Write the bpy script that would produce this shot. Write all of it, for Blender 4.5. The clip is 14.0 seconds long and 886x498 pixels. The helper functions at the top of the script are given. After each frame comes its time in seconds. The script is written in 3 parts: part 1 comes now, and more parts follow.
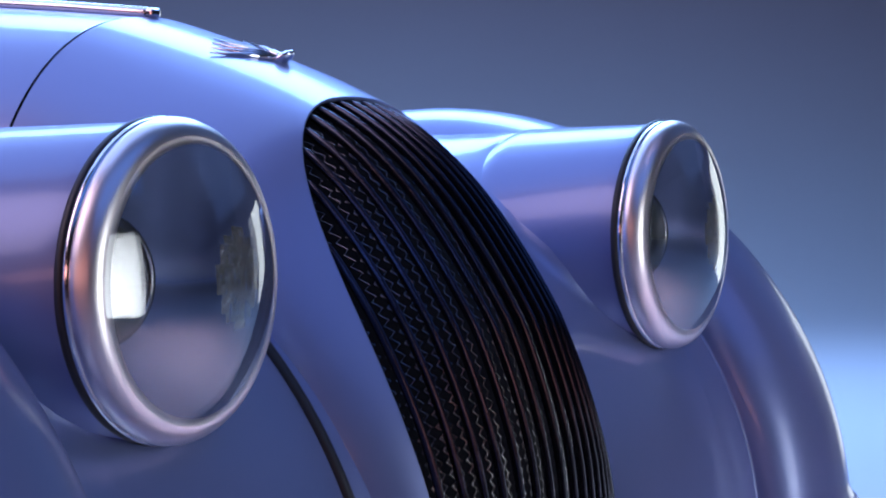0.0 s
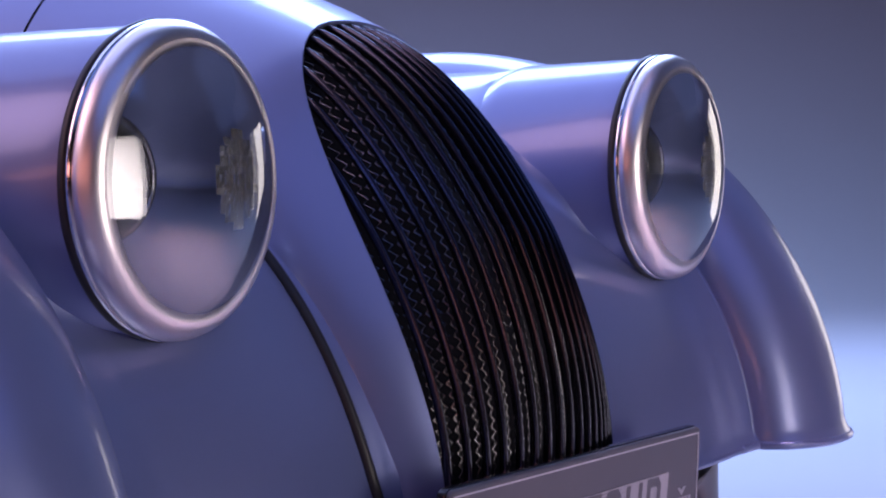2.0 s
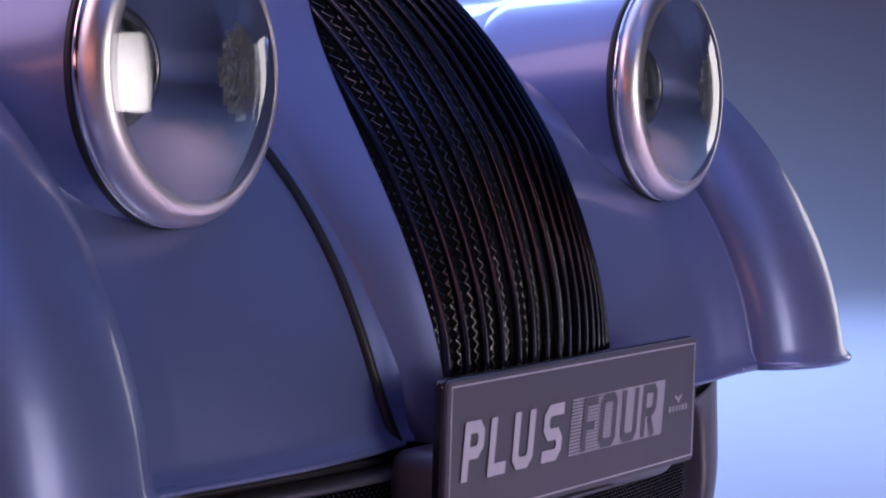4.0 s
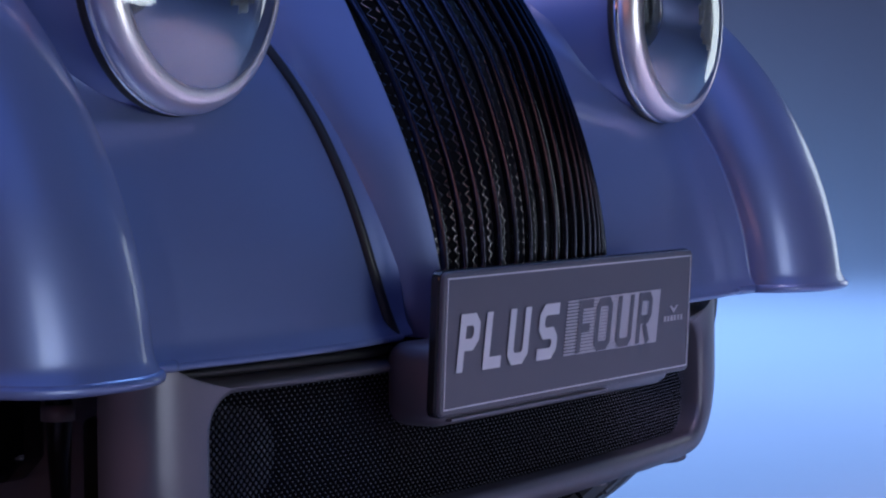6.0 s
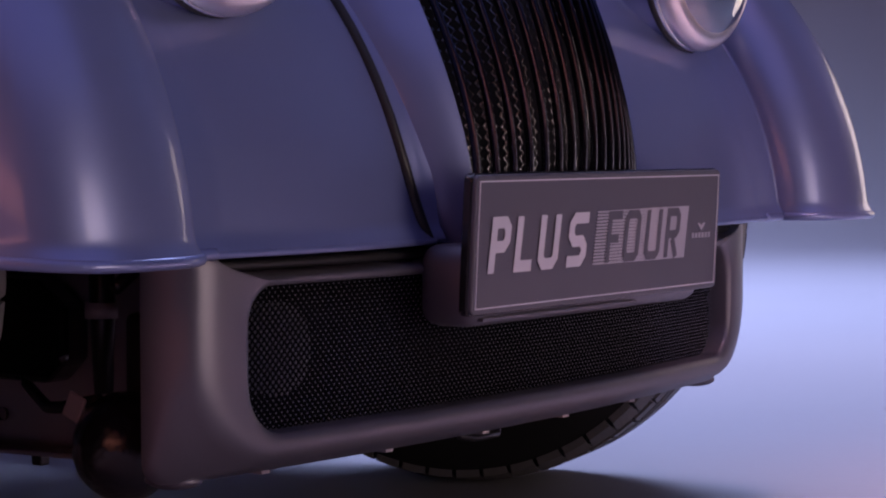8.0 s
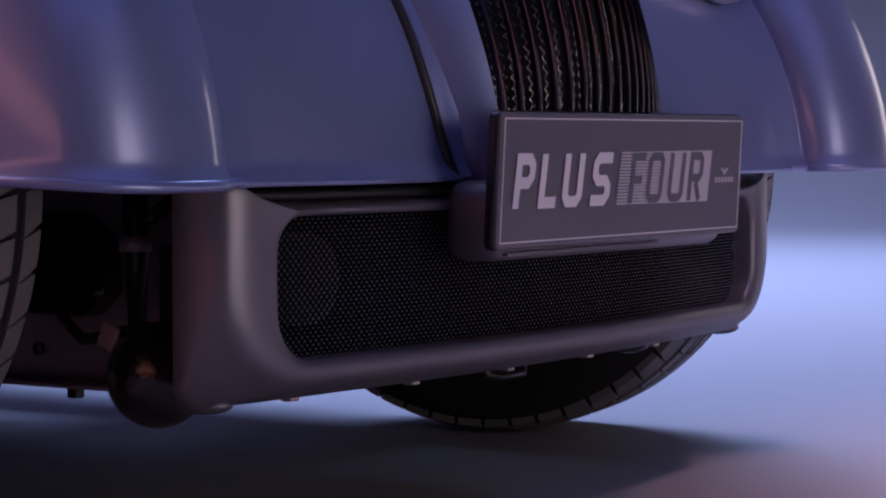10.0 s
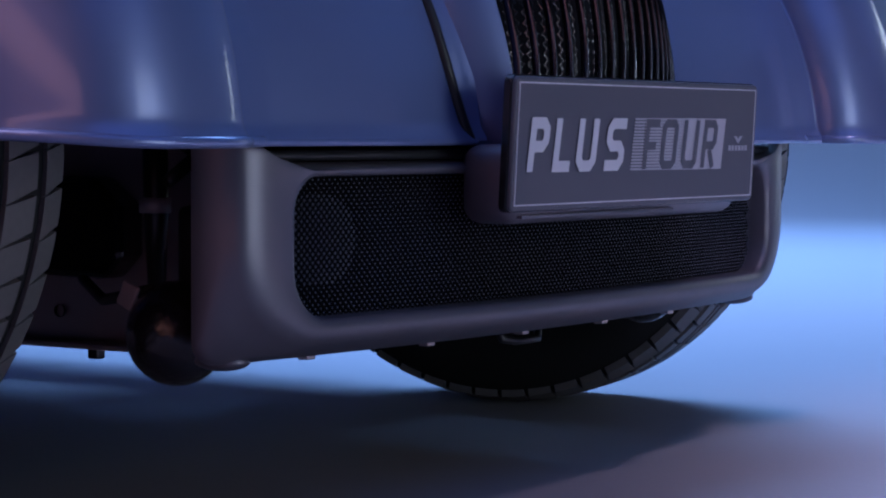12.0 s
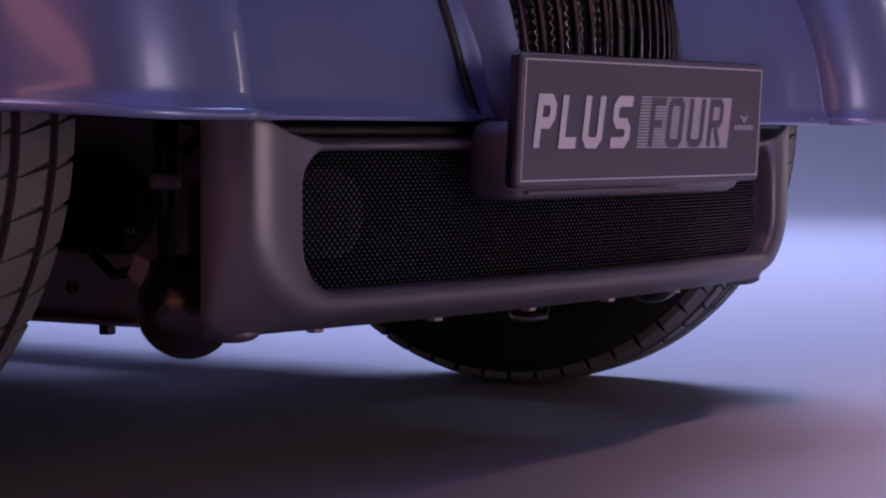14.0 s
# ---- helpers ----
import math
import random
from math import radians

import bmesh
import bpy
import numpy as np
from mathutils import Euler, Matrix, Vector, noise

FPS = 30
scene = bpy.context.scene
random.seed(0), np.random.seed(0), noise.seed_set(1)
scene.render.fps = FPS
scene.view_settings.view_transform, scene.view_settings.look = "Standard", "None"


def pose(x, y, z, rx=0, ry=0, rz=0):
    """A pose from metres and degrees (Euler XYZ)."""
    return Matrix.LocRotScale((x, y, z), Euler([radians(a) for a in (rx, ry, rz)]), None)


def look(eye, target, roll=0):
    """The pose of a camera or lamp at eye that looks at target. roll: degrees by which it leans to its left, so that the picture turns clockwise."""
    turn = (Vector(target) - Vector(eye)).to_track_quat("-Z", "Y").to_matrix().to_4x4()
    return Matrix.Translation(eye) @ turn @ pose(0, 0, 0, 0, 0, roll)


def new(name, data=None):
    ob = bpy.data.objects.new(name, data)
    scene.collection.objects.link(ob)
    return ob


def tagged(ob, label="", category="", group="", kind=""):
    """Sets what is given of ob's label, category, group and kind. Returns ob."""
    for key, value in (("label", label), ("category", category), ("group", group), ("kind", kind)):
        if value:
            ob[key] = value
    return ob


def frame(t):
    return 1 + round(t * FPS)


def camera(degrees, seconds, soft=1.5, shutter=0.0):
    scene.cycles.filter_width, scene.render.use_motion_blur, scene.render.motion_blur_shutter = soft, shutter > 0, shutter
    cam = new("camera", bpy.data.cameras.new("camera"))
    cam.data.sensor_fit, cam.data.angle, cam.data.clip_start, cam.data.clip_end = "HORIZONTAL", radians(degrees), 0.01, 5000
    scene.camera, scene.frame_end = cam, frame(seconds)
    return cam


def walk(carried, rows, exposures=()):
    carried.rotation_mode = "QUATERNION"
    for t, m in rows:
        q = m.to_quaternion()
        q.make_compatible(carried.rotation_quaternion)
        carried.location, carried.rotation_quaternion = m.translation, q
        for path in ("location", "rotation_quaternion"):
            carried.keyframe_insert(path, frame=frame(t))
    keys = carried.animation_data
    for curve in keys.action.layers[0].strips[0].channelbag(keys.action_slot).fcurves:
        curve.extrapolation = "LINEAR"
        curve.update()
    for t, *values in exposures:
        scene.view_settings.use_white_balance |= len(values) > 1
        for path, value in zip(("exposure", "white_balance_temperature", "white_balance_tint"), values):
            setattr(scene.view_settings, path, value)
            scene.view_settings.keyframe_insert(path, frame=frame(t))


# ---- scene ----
# The car's nose points to -y, x runs across it, z up from the studio floor.
cam = camera(21.11, 14.0, soft=2.1)


def row(t, x, y, z, yaw, pitch, roll):
    return t, pose(x, y, z, 90 + pitch, 0, yaw) @ pose(0, 0, 0, 0, 0, roll)


ROWS = [
    row(0.0, -1.7199, -0.9713, 0.7002, -60.395, -2.435, -0.770),
    row(0.5, -1.7261, -0.9760, 0.6859, -60.367, -2.423, -0.680),
    row(1.0, -1.7323, -0.9836, 0.6683, -60.265, -2.399, -0.715),
    row(1.5, -1.7401, -0.9909, 0.6496, -60.212, -2.356, -0.789),
    row(2.0, -1.7489, -1.0010, 0.6275, -60.092, -2.260, -0.800),
    row(2.5, -1.7553, -1.0081, 0.6046, -60.002, -2.132, -0.946),
    row(3.0, -1.7638, -1.0175, 0.5845, -59.869, -2.126, -1.048),
    row(5.5, -1.8121, -1.0698, 0.4940, -59.241, -2.362, -0.520),
    row(6.0, -1.8190, -1.0792, 0.4725, -59.134, -2.331, -0.462),
    row(6.5, -1.8287, -1.0856, 0.4541, -59.086, -2.367, -0.393),
    row(7.0, -1.8403, -1.0954, 0.4363, -58.873, -2.438, -0.265),
    row(7.5, -1.8527, -1.1047, 0.4183, -58.587, -2.443, -0.277),
    row(8.0, -1.8674, -1.1140, 0.4020, -58.194, -2.479, -0.194),
    row(10.5, -1.9067, -1.1547, 0.3494, -57.108, -2.725, 0.044),
    row(11.0, -1.9128, -1.1617, 0.3424, -56.933, -2.779, 0.140),
    row(11.5, -1.9168, -1.1660, 0.3363, -56.769, -2.785, 0.117),
    row(12.0, -1.9211, -1.1691, 0.3320, -56.692, -2.833, 0.155),
    row(12.5, -1.9271, -1.1736, 0.3260, -56.617, -2.813, 0.179),
    row(13.0, -1.9307, -1.1764, 0.3193, -56.564, -2.784, 0.197),
    row(13.5, -1.9351, -1.1822, 0.3143, -56.452, -2.775, 0.170),
    row(14.0, -1.9347, -1.1855, 0.3110, -56.343, -2.811, 0.155),
]
walk(cam, ROWS, exposures=[
    (0.0, 0.15, 5900, 4), (1.5, 0.2, 6700, 17), (3.0, 0.2, 7200, 26),
    (5.5, -0.05, 5550, 4), (6.5, -0.05, 5500, 3), (8.0, -0.15, 7900, 35),
    (10.5, -0.25, 6700, 24), (11.5, -0.25, 5600, 10), (12.5, -0.15, 5250, 3), (14.0, -0.2, 7600, 38)])

# ---- light ----
world = bpy.data.worlds.new("studio_air")
world.use_nodes = True
world.node_tree.nodes["Background"].inputs[0].default_value = (0.3, 0.36, 0.6, 1)
world.node_tree.nodes["Background"].inputs[1].default_value = 0.012
scene.world = world


def area(name, eye, target, size_x, size_y, power, colour, spread=180):
    data = bpy.data.lights.new(name, "AREA")
    data.shape, data.size, data.size_y = "RECTANGLE", size_x, size_y
    data.energy, data.color, data.spread = power, colour, radians(spread)
    ob = new(name, data)
    ob.matrix_world = look(eye, target)
    return ob


area("overhead_softbox", (0.3, 2.0, 3.0), (0.3, 2.0, 0.0), 2.6, 4.0, 53, (0.36, 0.48, 1.0))
area("left_high_softbox", (-2.4, 1.6, 2.7), (-0.1, 0.5, 0.6), 2.6, 2.0, 39, (1.0, 0.70, 0.88))
area("floor_wash", (3.6, 2.4, 3.3), (3.6, 2.4, 0.0), 2.8, 4.0, 400, (0.33, 0.52, 1.0), 150)
area("front_wash", (0.8, -1.5, 3.6), (0.75, -1.25, 0.0), 1.2, 0.6, 17, (1.0, 0.68, 0.80), 42)
area("right_front_softbox", (4.2, -1.6, 2.3), (0.2, 0.0, 0.5), 2.4, 1.6, 2.0, (0.20, 0.36, 1.0))
area("front_softbox", (-0.20, -2.9, 0.60), (-0.1, 0.0, 1.15), 1.1, 1.6, 6.0, (1.0, 0.97, 0.98), 75)
area("side_strip_softbox", (3.1, -0.18, 0.62), (0.0, -0.05, 0.62), 0.60, 0.85, 3.2, (1.0, 1.0, 1.0))
area("rose_softbox", (-4.5, -0.3, 1.2), (-0.4, 0.2, 0.4), 4.6, 0.5, 15, (1.0, 0.40, 0.34))
# added blue fill for the front panels, wide and dim like ceiling bounce
area("front_high_fill", (-0.8, -2.6, 3.7), (-0.3, -0.6, 0.4), 5.0, 3.0, 26, (0.14, 0.30, 1.0))
area("backdrop_wash", (5.6, 3.5, 4.4), (8.9, 5.6, 2.2), 5.0, 0.6, 40, (0.50, 0.50, 0.95))

# ---- materials ----


def material(name, colour, rough=0.5, metal=0.0, coat=0.0, grain=0.0, scale=60.0, bump=0.0, rough_var=0.0, vary=0.0):
    m = bpy.data.materials.new(name)
    m.use_nodes = True
    t = m.node_tree
    b = t.nodes["Principled BSDF"]
    b.inputs["Base Color"].default_value = (*colour, 1)
    b.inputs["Roughness"].default_value, b.inputs["Metallic"].default_value = rough, metal
    b.inputs["Coat Weight"].default_value, b.inputs["Coat Roughness"].default_value = coat, 0.16
    pos = t.nodes.new("ShaderNodeTexCoord")
    fine, wide = t.nodes.new("ShaderNodeTexNoise"), t.nodes.new("ShaderNodeTexNoise")
    fine.inputs["Scale"].default_value, wide.inputs["Scale"].default_value = scale, scale / 14
    fine.inputs["Detail"].default_value = 5
    for n in (fine, wide):
        t.links.new(pos.outputs["Object"], n.inputs["Vector"])
    if grain or vary:
        mix = t.nodes.new("ShaderNodeMix")
        mix.data_type = "RGBA"
        mix.inputs["A"].default_value = (*[c * (1 - grain) for c in colour], 1)
        mix.inputs["B"].default_value = (*[min(1, c * (1 + grain)) for c in colour], 1)
        add = t.nodes.new("ShaderNodeMath")
        add.operation = "MULTIPLY_ADD"
        t.links.new(fine.outputs["Fac"], add.inputs[0])
        add.inputs[1].default_value = 0.5
        half = t.nodes.new("ShaderNodeMath")
        half.operation = "MULTIPLY"
        half.inputs[1].default_value = 0.5
        t.links.new(wide.outputs["Fac"], half.inputs[0])
        t.links.new(half.outputs[0], add.inputs[2])
        t.links.new(add.outputs[0], mix.inputs["Factor"])
        t.links.new(mix.outputs["Result"], b.inputs["Base Color"])
    if rough_var:
        ramp = t.nodes.new("ShaderNodeMapRange")
        ramp.inputs["To Min"].default_value, ramp.inputs["To Max"].default_value = max(0.02, rough - rough_var), rough + rough_var
        t.links.new(wide.outputs["Fac"], ramp.inputs["Value"])
        t.links.new(ramp.outputs["Result"], b.inputs["Roughness"])
    if bump:
        bp = t.nodes.new("ShaderNodeBump")
        bp.inputs["Strength"].default_value, bp.inputs["Distance"].default_value = 1.0, bump
        t.links.new(fine.outputs["Fac"], bp.inputs["Height"])
        t.links.new(bp.outputs["Normal"], b.inputs["Normal"])
    return m


PAINT = material("silver_blue_paint", (0.205, 0.25, 0.47), 0.38, 0.45, 0.6, 0.03, 900, 0.0, 0.03)
PAINT.node_tree.nodes["Principled BSDF"].inputs["Coat Roughness"].default_value = 0.10
BEZEL = material("brushed_bezel_chrome", (0.88, 0.82, 0.83), 0.36, 1.0, 0, 0, 40, 0, 0.03)
CHROME = material("polished_chrome", (0.86, 0.86, 0.88), 0.13, 1.0, 0, 0, 40, 0, 0.03)
SATIN = material("satin_grey_coating", (0.165, 0.157, 0.19), 0.42, 0.55, 0.0, 0.05, 500, 0.00002, 0.05)
RUBBER = material("black_rubber", (0.018, 0.018, 0.02), 0.45, 0, 0, 0.2, 200, 0.00005, 0.08)
GLOSS_BLACK = material("gloss_black", (0.012, 0.012, 0.015), 0.16, 0, 0.4, 0.1, 120, 0, 0.05)
SLAT = material("dark_chrome_slat", (0.06, 0.064, 0.09), 0.17, 0.95, 0, 0.1, 160, 0, 0.05)
MESH_WIRE = material("bare_wire", (0.34, 0.335, 0.35), 0.25, 0.95, 0, 0.1, 300, 0, 0.05)
# near black: deep shade of recesses as a colour, and the mesh's own black
SHADE_AND_MESH = material("recess_shade_and_mesh_black", (0.006, 0.006, 0.008), 0.7, 0, 0, 0.2, 40)
SHADE_AND_MESH.node_tree.nodes["Principled BSDF"].inputs["Specular IOR Level"].default_value = 0.06
WRINKLED = material("wrinkled_gloss_black", (0.014, 0.013, 0.016), 0.14, 0, 0.5, 0.2, 70, 0.0035, 0.05)
PLATE = material("slate_plate", (0.105, 0.10, 0.125), 0.38, 0.1, 0, 0.06, 400, 0, 0.06)
PRINT = material("pale_print", (0.66, 0.64, 0.70), 0.4, 0.1, 0, 0.04, 300)
PANEL = material("dim_print", (0.46, 0.44, 0.50), 0.4, 0.1, 0, 0.04, 300)
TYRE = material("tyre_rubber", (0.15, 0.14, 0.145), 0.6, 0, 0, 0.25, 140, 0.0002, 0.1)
# the same rubber near black: shade between the blocks put into its colour
TYRE_SHADE = material("tyre_shade_black", (0.008, 0.008, 0.009), 0.8, 0, 0, 0.2, 140)
ALU = material("anodised_chassis", (0.46, 0.38, 0.38), 0.45, 0.3, 0, 0.08, 260, 0.00003, 0.08)
KNOT = material("pale_mesh_knot", (0.25, 0.25, 0.30), 0.55, 0.3, 0, 0.2, 300)
STEEL = material("dark_steel", (0.05, 0.048, 0.05), 0.35, 0.8, 0, 0.2, 150, 0.00005, 0.1)
FLOOR = material("studio_floor_paint", (0.36, 0.355, 0.37), 0.6, 0, 0, 0.03, 30, 0.0001, 0.05)
FLOOR.node_tree.nodes["Principled BSDF"].inputs["Specular IOR Level"].default_value = 0.35
WALL = material("studio_wall_paint", (0.10, 0.10, 0.115), 0.8, 0, 0, 0.03, 12)
REFLECTOR = material("lamp_reflector", (0.45, 0.46, 0.48), 0.15, 1.0, 0, 0.05, 90)
CRYSTAL = material("faceted_projector_glass", (0.75, 0.78, 0.78), 0.08, 0.8, 1.0, 0.3, 260, 0.0014)
DULL = material("lamp_bowl_black", (0.035, 0.043, 0.041), 0.14, 1.0, 0, 0.5, 60, 0.0015)

GLASS = bpy.data.materials.new("lamp_glass")
GLASS.use_nodes = True
_b = GLASS.node_tree.nodes["Principled BSDF"]
_b.inputs["Base Color"].default_value = (0.96, 0.98, 1, 1)
_b.inputs["Roughness"].default_value, _b.inputs["Transmission Weight"].default_value, _b.inputs["IOR"].default_value = 0.01, 1.0, 1.95

# ---- mesh helpers ----


def obj(name, verts, faces, mat, parent=None, label="", smooth=True, mats=None, face_mats=None):
    me = bpy.data.meshes.new(name)
    me.from_pydata([tuple(v) for v in verts], [], [tuple(f) for f in faces])
    for m in (mats or [mat]):
        me.materials.append(m)
    if face_mats is not None:
        me.polygons.foreach_set("material_index", face_mats)
    me.polygons.foreach_set("use_smooth", [smooth] * len(me.polygons))
    me.update()
    ob = new(name, me)
    ob.parent = parent
    if label:
        ob["label"] = label
    return ob


def part(name, bm, mat, parent, label="", smooth=True):
    bmesh.ops.recalc_face_normals(bm, faces=bm.faces)
    me = bpy.data.meshes.new(name)
    bm.to_mesh(me)
    bm.free()
    me.materials.append(mat)
    me.polygons.foreach_set("use_smooth", [smooth] * len(me.polygons))
    ob = new(name, me)
    ob.parent = parent
    if label:
        ob["label"] = label
    return ob


def grid(nu, nv, close_v=False):
    f = []
    for i in range(nu - 1):
        for j in range(nv if close_v else nv - 1):
            k = (j + 1) % nv
            f.append((i * nv + j, i * nv + k, (i + 1) * nv + k, (i + 1) * nv + j))
    return f


def tube_data(path, radius, sides=8, flat=1.0):
    """Verts and faces of a round bar along a path; radius may be a list."""
    path = [Vector(p) for p in path]
    n = len(path)
    rad = radius if isinstance(radius, (list, tuple)) else [radius] * n
    verts, side = [], None
    for i, p in enumerate(path):
        way = (path[min(i + 1, n - 1)] - path[max(i - 1, 0)]).normalized()
        if side is None:
            side = way.cross(Vector((0, 0, 1)))
            side = side.normalized() if side.length > 0.05 else way.cross(Vector((1, 0, 0))).normalized()
        side = (side - way * side.dot(way)).normalized()
        up = way.cross(side)
        for k in range(sides):
            a = 2 * math.pi * k / sides
            verts.append(p + side * (math.cos(a) * rad[i] * flat) + up * (math.sin(a) * rad[i]))
    faces = grid(n, sides, True)
    faces += [tuple(range(sides))[::-1], tuple((n - 1) * sides + k for k in range(sides))]
    return verts, faces


def tube(name, path, radius, mat, parent, label="", sides=8, flat=1.0):
    v, f = tube_data(path, radius, sides, flat)
    return obj(name, v, f, mat, parent, label)


def lathe(name, profile, centre, mat, parent, label="", n=64, axis="y"):
    """profile: (radius, along axis) pairs, turned about an axis through centre."""
    verts = []
    for r, d in profile:
        for k in range(n):
            a = 2 * math.pi * k / n
            if axis == "y":
                verts.append((centre[0] + r * math.cos(a), centre[1] + d, centre[2] + r * math.sin(a)))
            else:
                verts.append((centre[0] + d, centre[1] + r * math.cos(a), centre[2] + r * math.sin(a)))
    bm = bmesh.new()
    vs = [bm.verts.new(v) for v in verts]
    for f in grid(len(profile), n, True):
        bm.faces.new([vs[i] for i in f])
    bmesh.ops.remove_doubles(bm, verts=bm.verts, dist=1e-6)
    return part(name, bm, mat, parent, label)


def box_bm(size, at, bevel=0.0, seg=3, turn=None):
    bm = bmesh.new()
    bmesh.ops.create_cube(bm, size=1)
    bmesh.ops.scale(bm, vec=size, verts=bm.verts)
    if bevel:
        bmesh.ops.bevel(bm, geom=bm.edges[:], offset=bevel, segments=seg, affect="EDGES", profile=0.5)
    if turn is not None:
        bmesh.ops.transform(bm, matrix=turn, verts=bm.verts)
    bmesh.ops.translate(bm, vec=at, verts=bm.verts)
    return bm


def box(name, size, at, mat, parent, label="", bevel=0.002, turn=None):
    ob = part(name, box_bm(size, at, bevel, 3, turn), mat, parent, label, smooth=False)
    return ob


# ---- studio ----
def sweep_profile():
    """Floor running into the far wall through a wide cove."""
    pts = [(6.8 + 3.6 * math.sin(a), 3.6 - 3.6 * math.cos(a)) for a in np.linspace(0.0, math.pi / 2, 40)]
    pts += [(10.4, 4.6)]
    return pts


AHEAD = Vector((math.sin(radians(58)), math.cos(radians(58)), 0))
ACROSS = Vector((AHEAD.y, -AHEAD.x, 0))
fv = [AHEAD * -12 + ACROSS * s * 14 for s in (-1, 1)] + [AHEAD * 7.0 + ACROSS * s * 14 for s in (1, -1)]
tagged(obj("floor", fv, [(0, 1, 2, 3)], FLOOR, smooth=False), "pale grey painted studio floor", "floor", kind="structure")
wp = sweep_profile()
wv = [AHEAD * (d + 0.2) + ACROSS * s * 14 + Vector((0, 0, h)) for d, h in wp for s in (-1, 1)]
tagged(obj("wall_far", wv, grid(len(wp), 2), FLOOR), "pale grey curved studio backdrop wall", "wall", kind="structure")
for name, a, b in (("wall_left", (-12, -14), (10.8, -14)), ("wall_right", (10.8, 14), (-12, 14)), ("wall_back", (-12, 14), (-12, -14))):
    q = [AHEAD * a[0] + ACROSS * a[1], AHEAD * b[0] + ACROSS * b[1]]
    tagged(obj(name, q + [q[1] + Vector((0, 0, 4.6)), q[0] + Vector((0, 0, 4.6))], [(0, 1, 2, 3)], WALL, smooth=False),
           "plain grey studio wall", "wall", kind="structure")
tagged(obj("ceiling", [v + Vector((0, 0, 4.6)) for v in (AHEAD * -12 - ACROSS * 14, AHEAD * -12 + ACROSS * 14, AHEAD * 10.9 + ACROSS * 14, AHEAD * 10.9 - ACROSS * 14)],
           [(3, 2, 1, 0)], WALL, smooth=False), "dark plain studio ceiling", "ceiling", kind="structure")

# ---- the car ----
car = tagged(new("car"), "silver-blue retro sports car with a tall slatted grille", "car")

# cowl: from the grille's outline back to the bonnet's shut line


def lean(z):
    """How far back the grille's face lies at a height."""
    u = z - 0.5
    return -2.415 * u ** 3 + 1.041 * u ** 2 + 0.446 * u - 0.0419


def outline(s, top, half, p, q, low):
    """Half width and height round an arch: s 0 at the crown, 1 at the shoulder line z 0.5, 2 at the foot."""
    if s <= 1:
        a = s * math.pi / 2
        return half * math.sin(a) ** (2 / q), 0.5 + (top - 0.5) * math.cos(a) ** (2 / p) if s < 1 else 0.5
    z = 0.5 - (s - 1) * (0.5 - low)
    return half - 0.65 * (0.5 - z) ** 2, z


def cowl_point(s, v):
    xf, zf = outline(s, 0.745, 0.157, 3.0, 2.5, 0.318)
    xr, zr = outline(s, 0.820, 0.245, 2.5, 2.2, 0.318)
    f, r = Vector((xf, lean(zf), zf)), Vector((xr, 0.301, zr))
    w = min(1, xf / 0.157)
    c = Vector((xf + 0.088 * w ** 2, lean(zf) + 0.062 + 0.004 * (1 - w), zf + 0.036 * (1 - w ** 2)))
    return f * (1 - v) ** 2 + c * 2 * v * (1 - v) + r * v * v


S = [2 * i / 72 for i in range(73)]
full = [(-1, s) for s in reversed(S)] + [(1, s) for s in S[1:]]


def arch(fn, vs):
    out = []
    for v in vs:
        for sign, s in full:
            p = fn(s, v)
            out.append((sign * p.x, p.y, p.z))
    return out


n_arch = len(full)
vs = [i / 30 for i in range(31)]
cowl = obj("front_cowl", arch(cowl_point, vs), grid(len(vs), n_arch), PAINT, car)


def lip_point(s, d):
    """The opening's rolled edge, going in."""
    x, z = outline(s, 0.745 - d * 0.5, 0.157 - d * 0.5, 3.0, 2.5, 0.318)
    return Vector((x, lean(z) + d * 0.9, z))


lips = [0, 0.002, 0.005, 0.009]
obj("grille_lip", arch(lambda s, d: lip_point(s, d) + Vector((0, -0.0025 * math.sin(min(1, d / 0.009) * math.pi), 0)), lips), grid(len(lips), n_arch), PAINT, cowl)

# bonnet behind the shut line, with a hinge rail on the crown


def bonnet_point(s, y):
    x, z = outline(s, 0.820, 0.245, 2.5, 2.2, 0.318)
    k = y - 0.305
    return Vector((x * (1 + 0.35 * k), y, z + (0.10 * k - 0.05 * k * k) * max(0, (z - 0.3) / 0.52)))


bonnet = obj("bonnet", arch(bonnet_point, [0.3045, 0.306, 0.32, 0.38, 0.46, 0.56, 0.7, 0.9, 1.2]), grid(9, n_arch), PAINT, car)
obj("shut_line", arch(lambda s, v: cowl_point(s, 1.0) * 0.985 + Vector((0, 0.004 + v, 0.006)), [-0.006, 0.012]), grid(2, n_arch), SHADE_AND_MESH, bonnet)
rail = [bonnet_point(0, y) + Vector((0, 0, 0.004)) for y in (0.301, 0.306, 0.4, 0.5, 0.7, 0.95)]
tube("hinge_rail", rail, [0.003, 0.0055, 0.0055, 0.0055, 0.0055, 0.0055], CHROME, bonnet, "bright polished hinge rail", 10, 1.3)
box("rail_tip", (0.014, 0.010, 0.009), bonnet_point(0, 0.302) + Vector((0, -0.002, 0.004)), CHROME, bonnet, bevel=0.003)

